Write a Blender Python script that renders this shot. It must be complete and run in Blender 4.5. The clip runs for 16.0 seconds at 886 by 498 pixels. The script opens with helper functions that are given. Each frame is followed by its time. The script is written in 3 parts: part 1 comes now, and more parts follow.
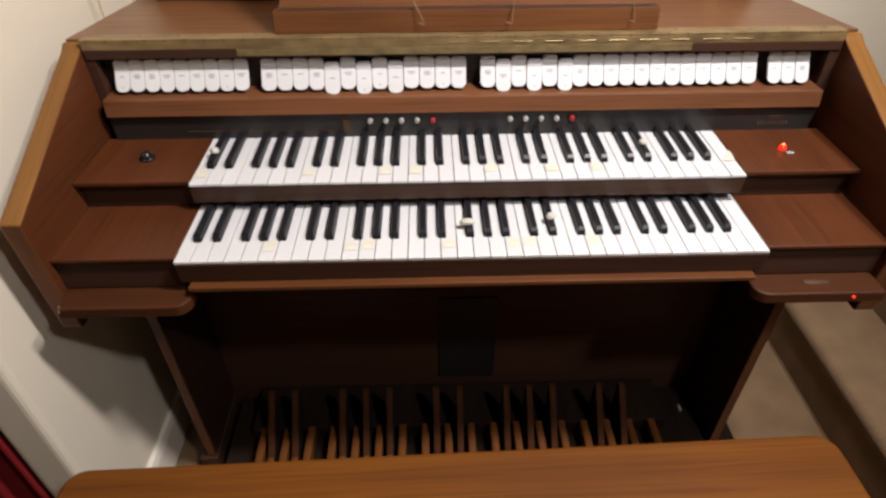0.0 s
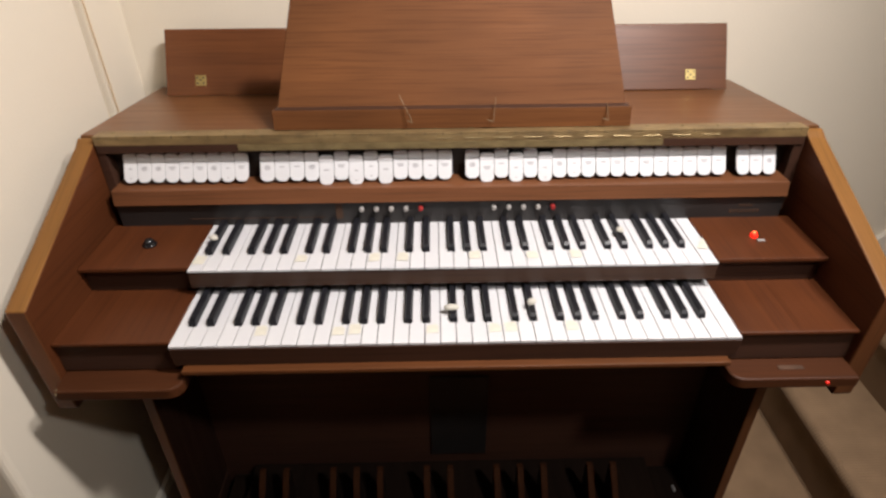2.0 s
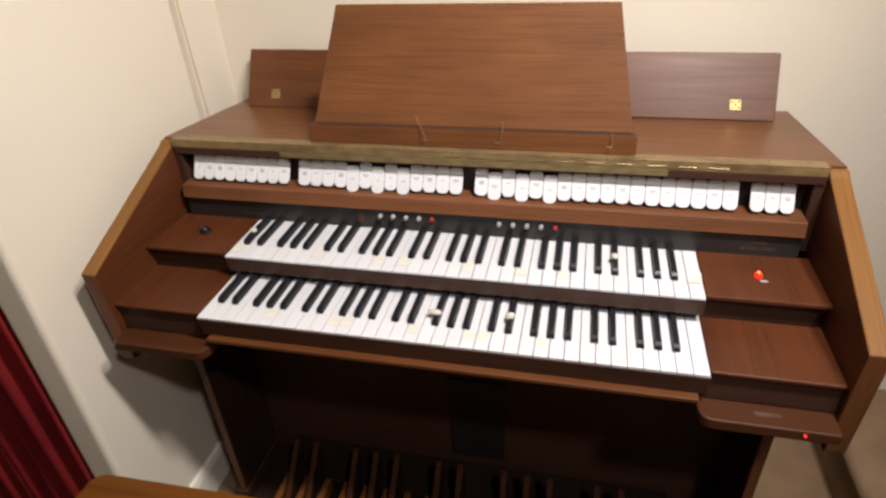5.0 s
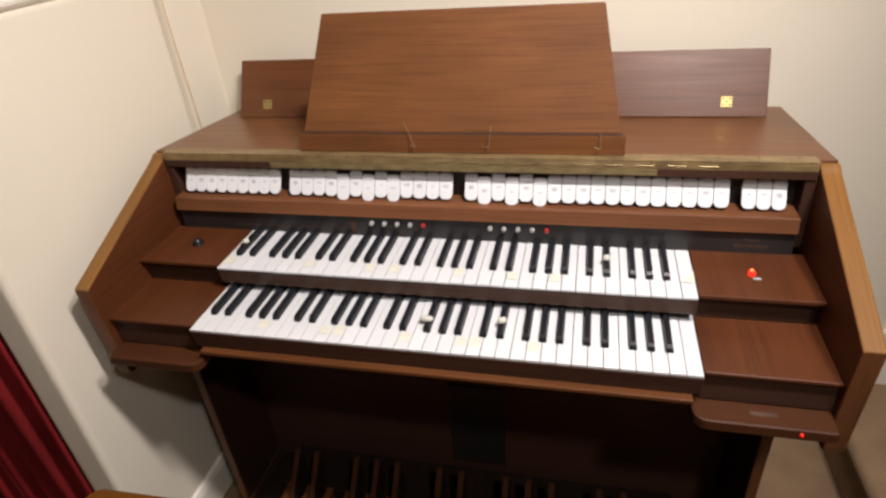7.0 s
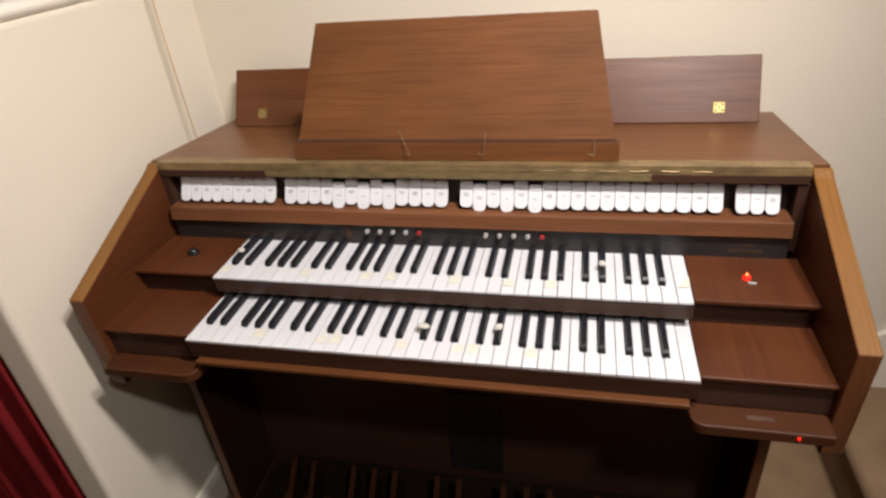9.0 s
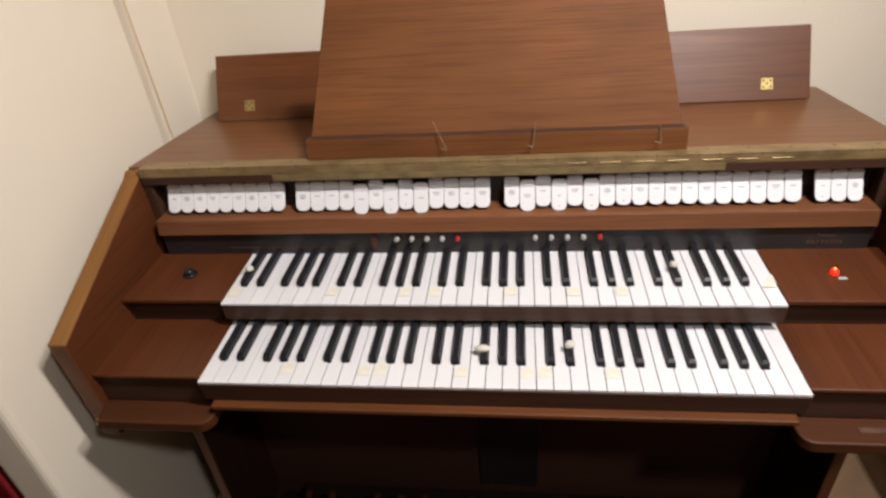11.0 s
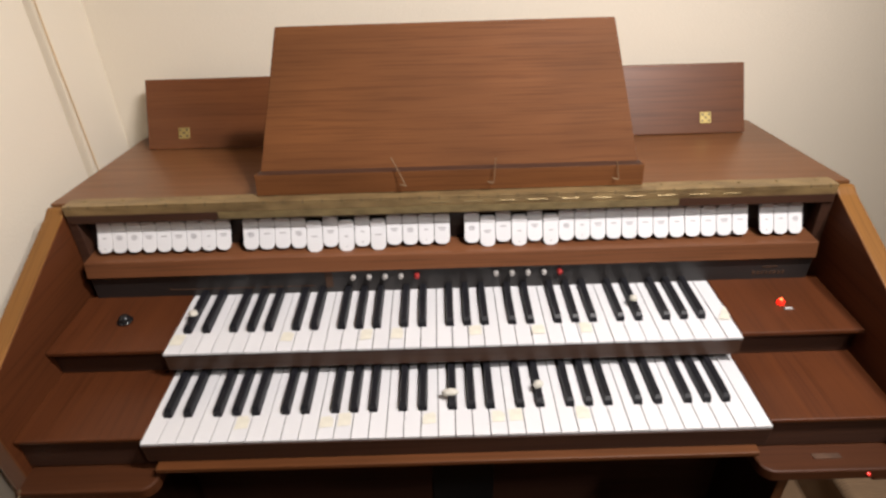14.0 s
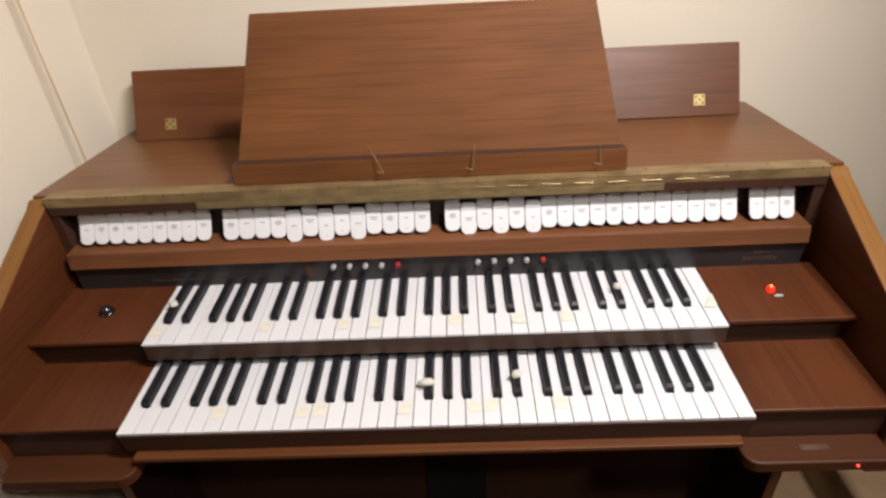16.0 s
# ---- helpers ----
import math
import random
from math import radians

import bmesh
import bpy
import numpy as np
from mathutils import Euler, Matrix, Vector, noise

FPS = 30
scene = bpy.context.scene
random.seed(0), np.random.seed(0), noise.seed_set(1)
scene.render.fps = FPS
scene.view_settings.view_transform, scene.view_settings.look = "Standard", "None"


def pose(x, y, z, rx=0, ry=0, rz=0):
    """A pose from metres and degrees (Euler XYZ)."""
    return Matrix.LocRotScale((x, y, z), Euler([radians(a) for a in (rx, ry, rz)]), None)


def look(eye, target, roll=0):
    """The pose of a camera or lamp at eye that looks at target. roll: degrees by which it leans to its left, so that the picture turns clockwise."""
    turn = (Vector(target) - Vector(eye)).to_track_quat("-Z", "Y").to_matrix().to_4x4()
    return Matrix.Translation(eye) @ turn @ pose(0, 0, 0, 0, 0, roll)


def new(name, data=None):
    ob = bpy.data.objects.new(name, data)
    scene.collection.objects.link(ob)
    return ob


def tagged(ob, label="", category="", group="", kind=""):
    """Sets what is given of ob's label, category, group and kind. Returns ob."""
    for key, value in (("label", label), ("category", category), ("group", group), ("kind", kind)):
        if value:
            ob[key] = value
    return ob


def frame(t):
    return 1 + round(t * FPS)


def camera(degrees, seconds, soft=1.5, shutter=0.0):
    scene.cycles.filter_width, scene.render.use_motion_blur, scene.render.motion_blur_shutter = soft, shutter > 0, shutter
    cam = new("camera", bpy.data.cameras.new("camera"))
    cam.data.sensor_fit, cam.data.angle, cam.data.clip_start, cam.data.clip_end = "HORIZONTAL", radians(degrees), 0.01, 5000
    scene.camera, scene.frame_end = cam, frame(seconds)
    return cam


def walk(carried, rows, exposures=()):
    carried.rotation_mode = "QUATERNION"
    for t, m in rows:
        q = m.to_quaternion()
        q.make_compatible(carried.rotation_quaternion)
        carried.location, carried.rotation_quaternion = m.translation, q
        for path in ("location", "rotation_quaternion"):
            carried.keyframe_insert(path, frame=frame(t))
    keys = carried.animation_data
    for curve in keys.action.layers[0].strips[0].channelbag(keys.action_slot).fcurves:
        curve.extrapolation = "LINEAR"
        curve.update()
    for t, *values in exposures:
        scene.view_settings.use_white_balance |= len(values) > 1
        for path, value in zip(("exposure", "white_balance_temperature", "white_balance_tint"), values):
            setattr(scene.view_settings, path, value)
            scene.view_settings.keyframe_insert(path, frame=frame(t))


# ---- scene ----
cam = camera(72.84, 16.0, soft=2.6)
# seconds, place in metres, turn in degrees
ROWS = [
    (0.0, -0.0654, -0.6675, 1.3163, 50.75, 0.17, -1.57),
    (0.5, -0.0482, -0.6525, 1.3220, 53.90, 3.03, -2.27),
    (1.0, -0.0386, -0.6605, 1.3344, 54.00, 3.99, -2.98),
    (1.5, -0.0543, -0.6660, 1.3662, 57.67, 1.76, -0.73),
    (2.0, -0.0318, -0.6822, 1.3696, 56.83, 0.40, -1.03),
    (2.5, 0.0340, -0.6842, 1.3794, 57.62, 1.03, 1.44),
    (3.0, 0.1717, -0.7001, 1.3940, 56.15, 0.35, 7.66),
    (3.5, 0.1981, -0.7194, 1.4082, 57.11, 1.33, 11.55),
    (4.0, 0.2097, -0.7255, 1.4130, 57.83, 1.65, 12.22),
    (6.5, 0.2265, -0.7274, 1.4108, 58.16, 4.73, 13.30),
    (7.0, 0.2477, -0.7161, 1.4105, 58.39, 4.50, 12.66),
    (7.5, 0.2532, -0.7207, 1.4123, 58.17, 5.06, 12.69),
    (8.0, 0.2532, -0.7201, 1.4194, 59.64, 4.82, 12.40),
    (10.5, 0.1687, -0.6750, 1.3930, 57.81, 4.41, 11.18),
    (11.0, 0.0510, -0.6011, 1.3901, 56.72, 4.57, 5.97),
    (11.5, -0.0305, -0.6043, 1.3525, 50.77, 3.98, 2.17),
    (12.0, -0.0196, -0.5963, 1.3529, 50.35, 2.88, 0.41),
    (12.5, -0.0117, -0.5765, 1.3836, 53.82, 2.83, -0.39),
    (13.0, -0.0075, -0.5661, 1.3930, 55.91, 1.51, -0.56),
    (13.5, -0.0160, -0.5582, 1.4022, 57.69, 1.38, 0.43),
    (14.0, -0.0117, -0.5563, 1.4147, 57.40, 1.49, -0.82),
    (14.5, -0.0127, -0.5657, 1.4080, 55.70, 1.54, -1.22),
    (15.0, -0.0253, -0.5667, 1.4098, 56.71, 1.53, -1.26),
    (15.5, -0.0266, -0.5585, 1.4022, 55.39, 1.67, -1.58),
    (16.0, 0.0510, -0.5459, 1.4023, 56.49, 2.90, 0.44),
]
EXPOSURES = ((0.0, 0.08), (0.25, -0.02), (0.5, -0.26), (0.8, -0.26), (1.1, -0.06), (1.5, 0.07), (3.5, 0.09), (7.5, 0.04), (9.5, 0.0), (11.0, -0.05), (12.0, 0.02), (14.5, 0.0), (16.0, 0.0))
walk(cam, [(t, pose(*row)) for t, *row in ROWS], EXPOSURES)

# ---- light ----
KEY = 0.755  # height of the lower manual's white keys above the floor
FRONT_WALL, BACK_WALL, PARTITION, CEILING = -2.6, 0.69, -0.705, 2.495
world = bpy.data.worlds.new("world")
world.use_nodes = True
world.node_tree.nodes["Background"].inputs[0].default_value = (1.0, 0.9, 0.78, 1)
world.node_tree.nodes["Background"].inputs[1].default_value = 0.02
scene.world = world
scene.view_settings.exposure = 0.0


def ceiling_lamp(x, y, watts, size):
    data = bpy.data.lights.new("ceiling_light", "AREA")
    data.shape, data.size, data.energy, data.color = "DISK", size, watts, (1.0, 0.955, 0.925)
    ob = new("ceiling_light", data)
    ob.matrix_world = pose(x, y, CEILING - 0.045)
    return ob


def spotlight(x, y, watts, aim):
    """A ceiling spotlight with a wide soft cone, turned towards the organ."""
    data = bpy.data.lights.new("ceiling_spot", "SPOT")
    data.energy, data.color, data.shadow_soft_size = watts, (1.0, 0.928, 0.905), 0.065
    data.spot_size, data.spot_blend = radians(96), 1.0
    eye = Vector((x, y, CEILING - 0.10))
    ob = new("ceiling_spot", data)
    ob.matrix_world = look(eye + (Vector(aim) - eye).normalized() * 0.075, aim)
    return ob


SPOTS, AIM = ((0.60, -0.38, 95.0), (0.88, -0.40, 81.0)), (-0.06, 0.24, 0.84)
for lamp_x, lamp_y, lamp_watts in SPOTS:
    spotlight(lamp_x, lamp_y, lamp_watts, AIM)
ceiling_lamp(0.85, -1.15, 18.0, 0.16)


# ---- materials ----
def material(name, color, rough=0.5, metal=0.0, vary=0.25, scale=6.0, stretch=(1, 1, 1), bump=0.0, bump_scale=80.0, second=None, specular=0.5, island=0.0):
    """A surface of two noises: a broad one that shifts the colour and a fine one for relief."""
    m = bpy.data.materials.new(name)
    m.use_nodes = True
    n, links = m.node_tree.nodes, m.node_tree.links
    b = n["Principled BSDF"]
    b.inputs["Roughness"].default_value, b.inputs["Metallic"].default_value = rough, metal
    b.inputs["Specular IOR Level"].default_value = specular
    coord, place = n.new("ShaderNodeTexCoord"), n.new("ShaderNodeMapping")
    links.new(coord.outputs["Object"], place.inputs[0])
    place.inputs["Scale"].default_value = stretch
    broad = n.new("ShaderNodeTexNoise")
    broad.inputs["Scale"].default_value, broad.inputs["Detail"].default_value = scale, 5
    links.new(place.outputs[0], broad.inputs["Vector"])
    ramp = n.new("ShaderNodeValToRGB")
    dark = second or tuple(c * (1 - vary) for c in color)
    light = tuple(min(1, c * (1 + vary * 0.6)) for c in color)
    ramp.color_ramp.elements[0].color, ramp.color_ramp.elements[0].position = (*dark, 1), 0.3
    ramp.color_ramp.elements[1].color, ramp.color_ramp.elements[1].position = (*light, 1), 0.7
    links.new(broad.outputs[0], ramp.inputs[0])
    out = ramp.outputs[0]
    if island:
        info, mix = n.new("ShaderNodeObjectInfo"), n.new("ShaderNodeHueSaturation")
        span = n.new("ShaderNodeMapRange")
        span.inputs[3].default_value, span.inputs[4].default_value = 1 - island, 1 + island
        links.new(info.outputs["Random"], span.inputs[0])
        links.new(span.outputs[0], mix.inputs["Value"])
        links.new(out, mix.inputs["Color"])
        out = mix.outputs[0]
    links.new(out, b.inputs["Base Color"])
    if bump:
        fine, relief = n.new("ShaderNodeTexNoise"), n.new("ShaderNodeBump")
        fine.inputs["Scale"].default_value, fine.inputs["Detail"].default_value = bump_scale, 3
        links.new(place.outputs[0], fine.inputs["Vector"])
        relief.inputs["Strength"].default_value, relief.inputs["Distance"].default_value = bump, 0.002
        links.new(fine.outputs[0], relief.inputs["Height"])
        links.new(relief.outputs[0], b.inputs["Normal"])
    return m


def wood(name, color, dark, along="x", rough=0.35, fineness=1.0, specular=0.5):
    """Veneer: long bands and thin dark pores along one axis."""
    m = bpy.data.materials.new(name)
    m.use_nodes = True
    n, links = m.node_tree.nodes, m.node_tree.links
    b = n["Principled BSDF"]
    b.inputs["Specular IOR Level"].default_value = specular
    coord = n.new("ShaderNodeTexCoord")

    def grain(scale, squeeze, detail, distortion):
        place, noise_node = n.new("ShaderNodeMapping"), n.new("ShaderNodeTexNoise")
        place.inputs["Scale"].default_value = {"x": (squeeze, 1, 1), "y": (1, squeeze, 1), "z": (1, 1, squeeze), "slope": (1, squeeze, squeeze)}[along]
        links.new(coord.outputs["Object"], place.inputs[0])
        links.new(place.outputs[0], noise_node.inputs["Vector"])
        noise_node.inputs["Scale"].default_value, noise_node.inputs["Detail"].default_value = scale * fineness, detail
        noise_node.inputs["Distortion"].default_value = distortion
        return noise_node

    bands, pores, cloud = grain(30, 0.06, 5, 0.9), grain(190, 0.02, 3, 0.2), grain(4, 0.5, 2, 0.0)
    ramp = n.new("ShaderNodeValToRGB")
    ramp.color_ramp.elements[0].color, ramp.color_ramp.elements[0].position = (*dark, 1), 0.18
    ramp.color_ramp.elements[1].color, ramp.color_ramp.elements[1].position = (*color, 1), 0.78
    links.new(bands.outputs[0], ramp.inputs[0])
    lines = n.new("ShaderNodeValToRGB")
    lines.color_ramp.elements[0].color, lines.color_ramp.elements[0].position = (0.62, 0.6, 0.58, 1), 0.34
    lines.color_ramp.elements[1].color, lines.color_ramp.elements[1].position = (1, 1, 1, 1), 0.5
    links.new(pores.outputs[0], lines.inputs[0])
    mix = n.new("ShaderNodeMix")
    mix.data_type, mix.blend_type = "RGBA", "MULTIPLY"
    mix.inputs["Factor"].default_value = 0.62
    links.new(ramp.outputs[0], mix.inputs["A"])
    links.new(lines.outputs[0], mix.inputs["B"])
    shade = n.new("ShaderNodeHueSaturation")
    span = n.new("ShaderNodeMapRange")
    span.inputs[1].default_value, span.inputs[2].default_value = 0.3, 0.7
    span.inputs[3].default_value, span.inputs[4].default_value = 0.82, 1.15
    links.new(cloud.outputs[0], span.inputs[0])
    links.new(span.outputs[0], shade.inputs["Value"])
    links.new(mix.outputs["Result"], shade.inputs["Color"])
    links.new(shade.outputs[0], b.inputs["Base Color"])
    gloss = n.new("ShaderNodeMapRange")
    gloss.inputs[3].default_value, gloss.inputs[4].default_value = rough + 0.1, rough - 0.06
    links.new(bands.outputs[0], gloss.inputs[0])
    links.new(gloss.outputs[0], b.inputs["Roughness"])
    relief = n.new("ShaderNodeBump")
    relief.inputs["Strength"].default_value, relief.inputs["Distance"].default_value = 0.12, 0.0006
    links.new(pores.outputs[0], relief.inputs["Height"])
    links.new(relief.outputs[0], b.inputs["Normal"])
    return m


def glow(name, color, strength):
    m = material(name, color, 0.3)
    b = m.node_tree.nodes["Principled BSDF"]
    b.inputs["Emission Color"].default_value, b.inputs["Emission Strength"].default_value = (*color, 1), strength
    return m


WALNUT = ((0.158, 0.058, 0.020), (0.100, 0.034, 0.011))
walnut_x = wood("walnut_across", *WALNUT, "x", 0.42, 1.5, 0.35)
walnut_z = wood("walnut_upright", *WALNUT, "z", 0.42, 1.5, 0.35)
shelf_wood = wood("shelf_veneer", (0.064, 0.0205, 0.0070), (0.048, 0.0150, 0.0050), "x", 0.48, 1.2, 0.24)
mahogany_x = wood("reddish_rail", (0.118, 0.041, 0.0125), (0.086, 0.029, 0.009), "x", 0.48, 1.2, 0.22)
cheek_wood = wood("cheek_veneer", (0.098, 0.030, 0.0100), (0.080, 0.0235, 0.0078), "y", 0.45, 1.0, 0.22)
mahogany_y = wood("reddish_walnut", (0.096, 0.0285, 0.0090), (0.066, 0.0188, 0.0060), "y", 0.40, 1.2, 0.35)
stand_wood = wood("stand_veneer", (0.150, 0.0570, 0.0180), (0.127, 0.0465, 0.0145), "x", 0.6, 2.0, 0.18)
desk_wood = wood("desk_veneer", (0.170, 0.0705, 0.0265), (0.139, 0.0560, 0.0205), "x", 0.33, 1.5, 0.42)
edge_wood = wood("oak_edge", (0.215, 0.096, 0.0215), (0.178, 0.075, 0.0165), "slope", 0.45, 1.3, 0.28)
bench_wood = wood("bench_varnish", (0.162, 0.054, 0.0065), (0.104, 0.031, 0.0038), "x", 0.45, 1.0, 0.18)
pedal_wood = wood("pedal_maple", (0.165, 0.057, 0.0135), (0.115, 0.038, 0.0090), "y", 0.55, 1.0, 0.2)
# Near-black that stands for shade on pedal sides, rear rail, base and foot.
pedal_shade = wood("pedal_dark", (0.022, 0.012, 0.008), (0.014, 0.008, 0.005), "y", 0.75, 1.0, 0.1)
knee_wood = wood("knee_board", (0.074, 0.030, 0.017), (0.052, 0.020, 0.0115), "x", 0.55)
# Pedal wood as it looks in shade, for the sharps' raised tops.
shaded_cap_wood = wood("pedal_cap_shaded", (0.070, 0.024, 0.008), (0.048, 0.016, 0.006), "y", 0.65, 1.0, 0.1)
lid_wood = wood("lid_veneer", (0.142, 0.0510, 0.0185), (0.104, 0.0355, 0.0128), "x", 0.36, 1.5, 0.24)
# Walnut darkened for the end panels' sides, which get little light.
leg_side_shade = wood("leg_side_shade", (0.048, 0.021, 0.012), (0.032, 0.013, 0.008), "z", 0.6, 1.2, 0.2)
rail_wood = wood("rail_veneer", (0.172, 0.068, 0.029), (0.136, 0.051, 0.021), "x", 0.42, 1.5, 0.3)
slip_wood = wood("slip_lacquer", (0.070, 0.036, 0.022), (0.052, 0.026, 0.016), "x", 0.34, 1.2, 0.35)
# Dark brown with the shade of slip, risers and rail ends in its colour.
shaded_wood = wood("riser_shaded", (0.060, 0.027, 0.016), (0.040, 0.017, 0.010), "x", 0.5, 1.2, 0.3)
dark_paint = material("dark_strip", (0.022, 0.019, 0.018), 0.42, bump=0.1, vary=0.3)
# Near-black that puts the shade of the recesses into the colour.
recess_shade_tone = material("recess_shade", (0.030, 0.020, 0.016), 0.7, vary=0.3)
ivory = material("white_key_plastic", (0.645, 0.645, 0.655), 0.25, vary=0.03, scale=9, island=0.025)
ebony = material("black_key_plastic", (0.013, 0.013, 0.016), 0.34, vary=0.3, scale=40, bump=0.05, specular=0.2)
tab_white = material("tab_plastic", (0.69, 0.69, 0.70), 0.25, vary=0.03, scale=20, island=0.03)
ink = material("tab_ink", (0.34, 0.33, 0.35), 0.6)
brass = material("tarnished_brass", (0.268, 0.186, 0.084), 0.42, 0.38, vary=0.35, scale=9, stretch=(2.5, 6, 6), bump=0.25, bump_scale=140, second=(0.172, 0.113, 0.052))
dull_brass = material("dull_brass", (0.17, 0.125, 0.064), 0.5, 0.4)
bright_brass = material("bright_brass", (0.36, 0.275, 0.10), 0.45, 0.7, vary=0.2, scale=30, bump=0.15)
worn_brass = material("worn_brass", (0.29, 0.222, 0.105), 0.45, 0.55, vary=0.3, scale=16, stretch=(2, 5, 5), bump=0.2, bump_scale=150, second=(0.20, 0.146, 0.070))
bare_brass = material("bare_brass", (0.27, 0.205, 0.105), 0.42, 0.75, vary=0.15, scale=40)
steel = material("wire_steel", (0.20, 0.135, 0.075), 0.5, 0.6)
cream = material("cream_paint", (0.735, 0.668, 0.548), 0.6, vary=0.035, scale=1.6, bump=0.22, bump_scale=260)
# Brown chosen by how much light these walls bounce back.
bounce_brown = material("bounce_brown", (0.42, 0.335, 0.25), 0.6, vary=0.1, scale=2)
cloth_white = material("cloth_white", (0.75, 0.72, 0.66), 0.9, vary=0.08, scale=30, bump=0.4, bump_scale=300)
grey_paint = material("grey_brown_paint", (0.42, 0.35, 0.29), 0.6, vary=0.1, scale=2)
white_gloss = material("white_gloss_paint", (0.80, 0.745, 0.65), 0.32, vary=0.04, scale=4, bump=0.12, bump_scale=40)
ceiling_paint = material("ceiling_paint", (0.80, 0.76, 0.70), 0.8, vary=0.03)
carpet = material("beige_carpet", (0.215, 0.140, 0.082), 0.95, vary=0.14, scale=12, bump=0.9, bump_scale=420, specular=0.1)
rib_carpet = material("ribbed_carpet", (0.235, 0.155, 0.092), 0.95, vary=0.14, scale=12, bump=0.9, bump_scale=420, specular=0.1)
rib_nodes, rib_links = rib_carpet.node_tree.nodes, rib_carpet.node_tree.links
rib_wave, rib_bump, rib_coord = rib_nodes.new("ShaderNodeTexWave"), rib_nodes.new("ShaderNodeBump"), rib_nodes.new("ShaderNodeTexCoord")
rib_wave.bands_direction = "Y"
rib_wave.inputs["Scale"].default_value, rib_wave.inputs["Distortion"].default_value = 42.0, 1.2
rib_bump.inputs["Strength"].default_value, rib_bump.inputs["Distance"].default_value = 0.28, 0.004
rib_links.new(rib_coord.outputs["Object"], rib_wave.inputs["Vector"])
rib_links.new(rib_wave.outputs["Color"], rib_bump.inputs["Height"])
rib_links.new(rib_bump.outputs[0], rib_nodes["Principled BSDF"].inputs["Normal"])
velvet = material("red_velvet", (0.20, 0.012, 0.014), 0.85, vary=0.35, scale=14, stretch=(1, 1, 0.25), bump=0.35, bump_scale=300, specular=0.15)
putty = material("putty", (0.54, 0.52, 0.45), 0.75, vary=0.12, scale=60, bump=0.5, bump_scale=240)
paper = material("aged_paper", (0.635, 0.61, 0.515), 0.6, vary=0.10, scale=60)
cord_rubber = material("cord_rubber", (0.58, 0.44, 0.27), 0.5)
black_plastic = material("black_plastic", (0.012, 0.012, 0.013), 0.18)
white_plastic = material("white_plastic", (0.72, 0.70, 0.66), 0.35)
red_plastic = material("red_button", (0.36, 0.03, 0.028), 0.4)
button_plastic = material("button_plastic", (0.40, 0.38, 0.36), 0.45)
red_glow = glow("red_lamp", (1.0, 0.018, 0.008), 1.5)
dim_glow = glow("indicator_lamp", (0.9, 0.02, 0.01), 0.45)
hot_glow = glow("lamp_core", (1.0, 0.16, 0.05), 4.0)
lamp_glow = glow("lamp_diffuser", (1.0, 0.86, 0.68), 5.0)
plate = material("label_plate", (0.080, 0.044, 0.028), 0.6, vary=0.25, scale=60, specular=0.2)


# ---- building helpers ----
def box(bm, x0, x1, y0, y1, z0, z1, bevel=0.0, segments=2):
    made = bmesh.ops.create_cube(bm, size=1)["verts"]
    for v in made:
        v.co = Vector(((x0 + x1) / 2 + v.co.x * (x1 - x0), (y0 + y1) / 2 + v.co.y * (y1 - y0), (z0 + z1) / 2 + v.co.z * (z1 - z0)))
    if bevel:
        edges = list({e for v in made for e in v.link_edges})
        bmesh.ops.bevel(bm, geom=edges, offset=bevel, segments=segments, affect="EDGES", profile=0.5)
    return bm


def prism(bm, outline, lo, hi, axis="x", bevel=0.0, index=0):
    """A slab of the given outline between two places on an axis (x: outline is y, z; y: x, z; z: x, y)."""
    def at(p, c):
        return {"x": (c, p[0], p[1]), "y": (p[0], c, p[1]), "z": (p[0], p[1], c)}[axis]
    a = [bm.verts.new(at(p, lo)) for p in outline]
    b = [bm.verts.new(at(p, hi)) for p in outline]
    faces = [bm.faces.new(a), bm.faces.new(list(reversed(b)))]
    for i in range(len(outline)):
        j = (i + 1) % len(outline)
        faces.append(bm.faces.new((a[j], a[i], b[i], b[j])))
    for f in faces:
        f.material_index = index
    bmesh.ops.recalc_face_normals(bm, faces=faces)
    if bevel:
        bmesh.ops.bevel(bm, geom=list({e for f in faces for e in f.edges}), offset=bevel, segments=2, affect="EDGES", profile=0.5)
    return bm


def rod(bm, a, b, radius, sides=10, radius_end=None):
    a, b = Vector(a), Vector(b)
    turn = (b - a).to_track_quat("Z", "Y").to_matrix().to_4x4()
    bmesh.ops.create_cone(bm, cap_ends=True, segments=sides, radius1=radius, radius2=radius if radius_end is None else radius_end,
                          depth=(b - a).length, matrix=Matrix.Translation((a + b) / 2) @ turn)
    return bm


def mesh_of(name, bm, *materials, smooth=False):
    data = bpy.data.meshes.new(name)
    bm.to_mesh(data)
    bm.free()
    for m in materials:
        data.materials.append(m)
    if smooth:
        for p in data.polygons:
            p.use_smooth = True
    return data


def part(name, bm, materials, parent=None, label="", smooth=False):
    mats = materials if isinstance(materials, (list, tuple)) else [materials]
    ob = new(name, mesh_of(name, bm, *mats, smooth=smooth))
    ob.parent = parent
    return tagged(ob, label)


def slab(name, x0, x1, y0, y1, z0, z1, mat, parent=None, label="", bevel=0.0015):
    return part(name, box(bmesh.new(), x0, x1, y0, y1, z0, z1, bevel), mat, parent, label)


def thing(name, label, category, x=0.0, y=0.0, z=0.0, group=""):
    ob = new(name)
    ob.location = (x, y, z)
    ob.empty_display_size = 0.05
    return tagged(ob, label, category, group)


def structure(name, bm, mat, label, category):
    return tagged(part(name, bm, mat), label, category, kind="structure")


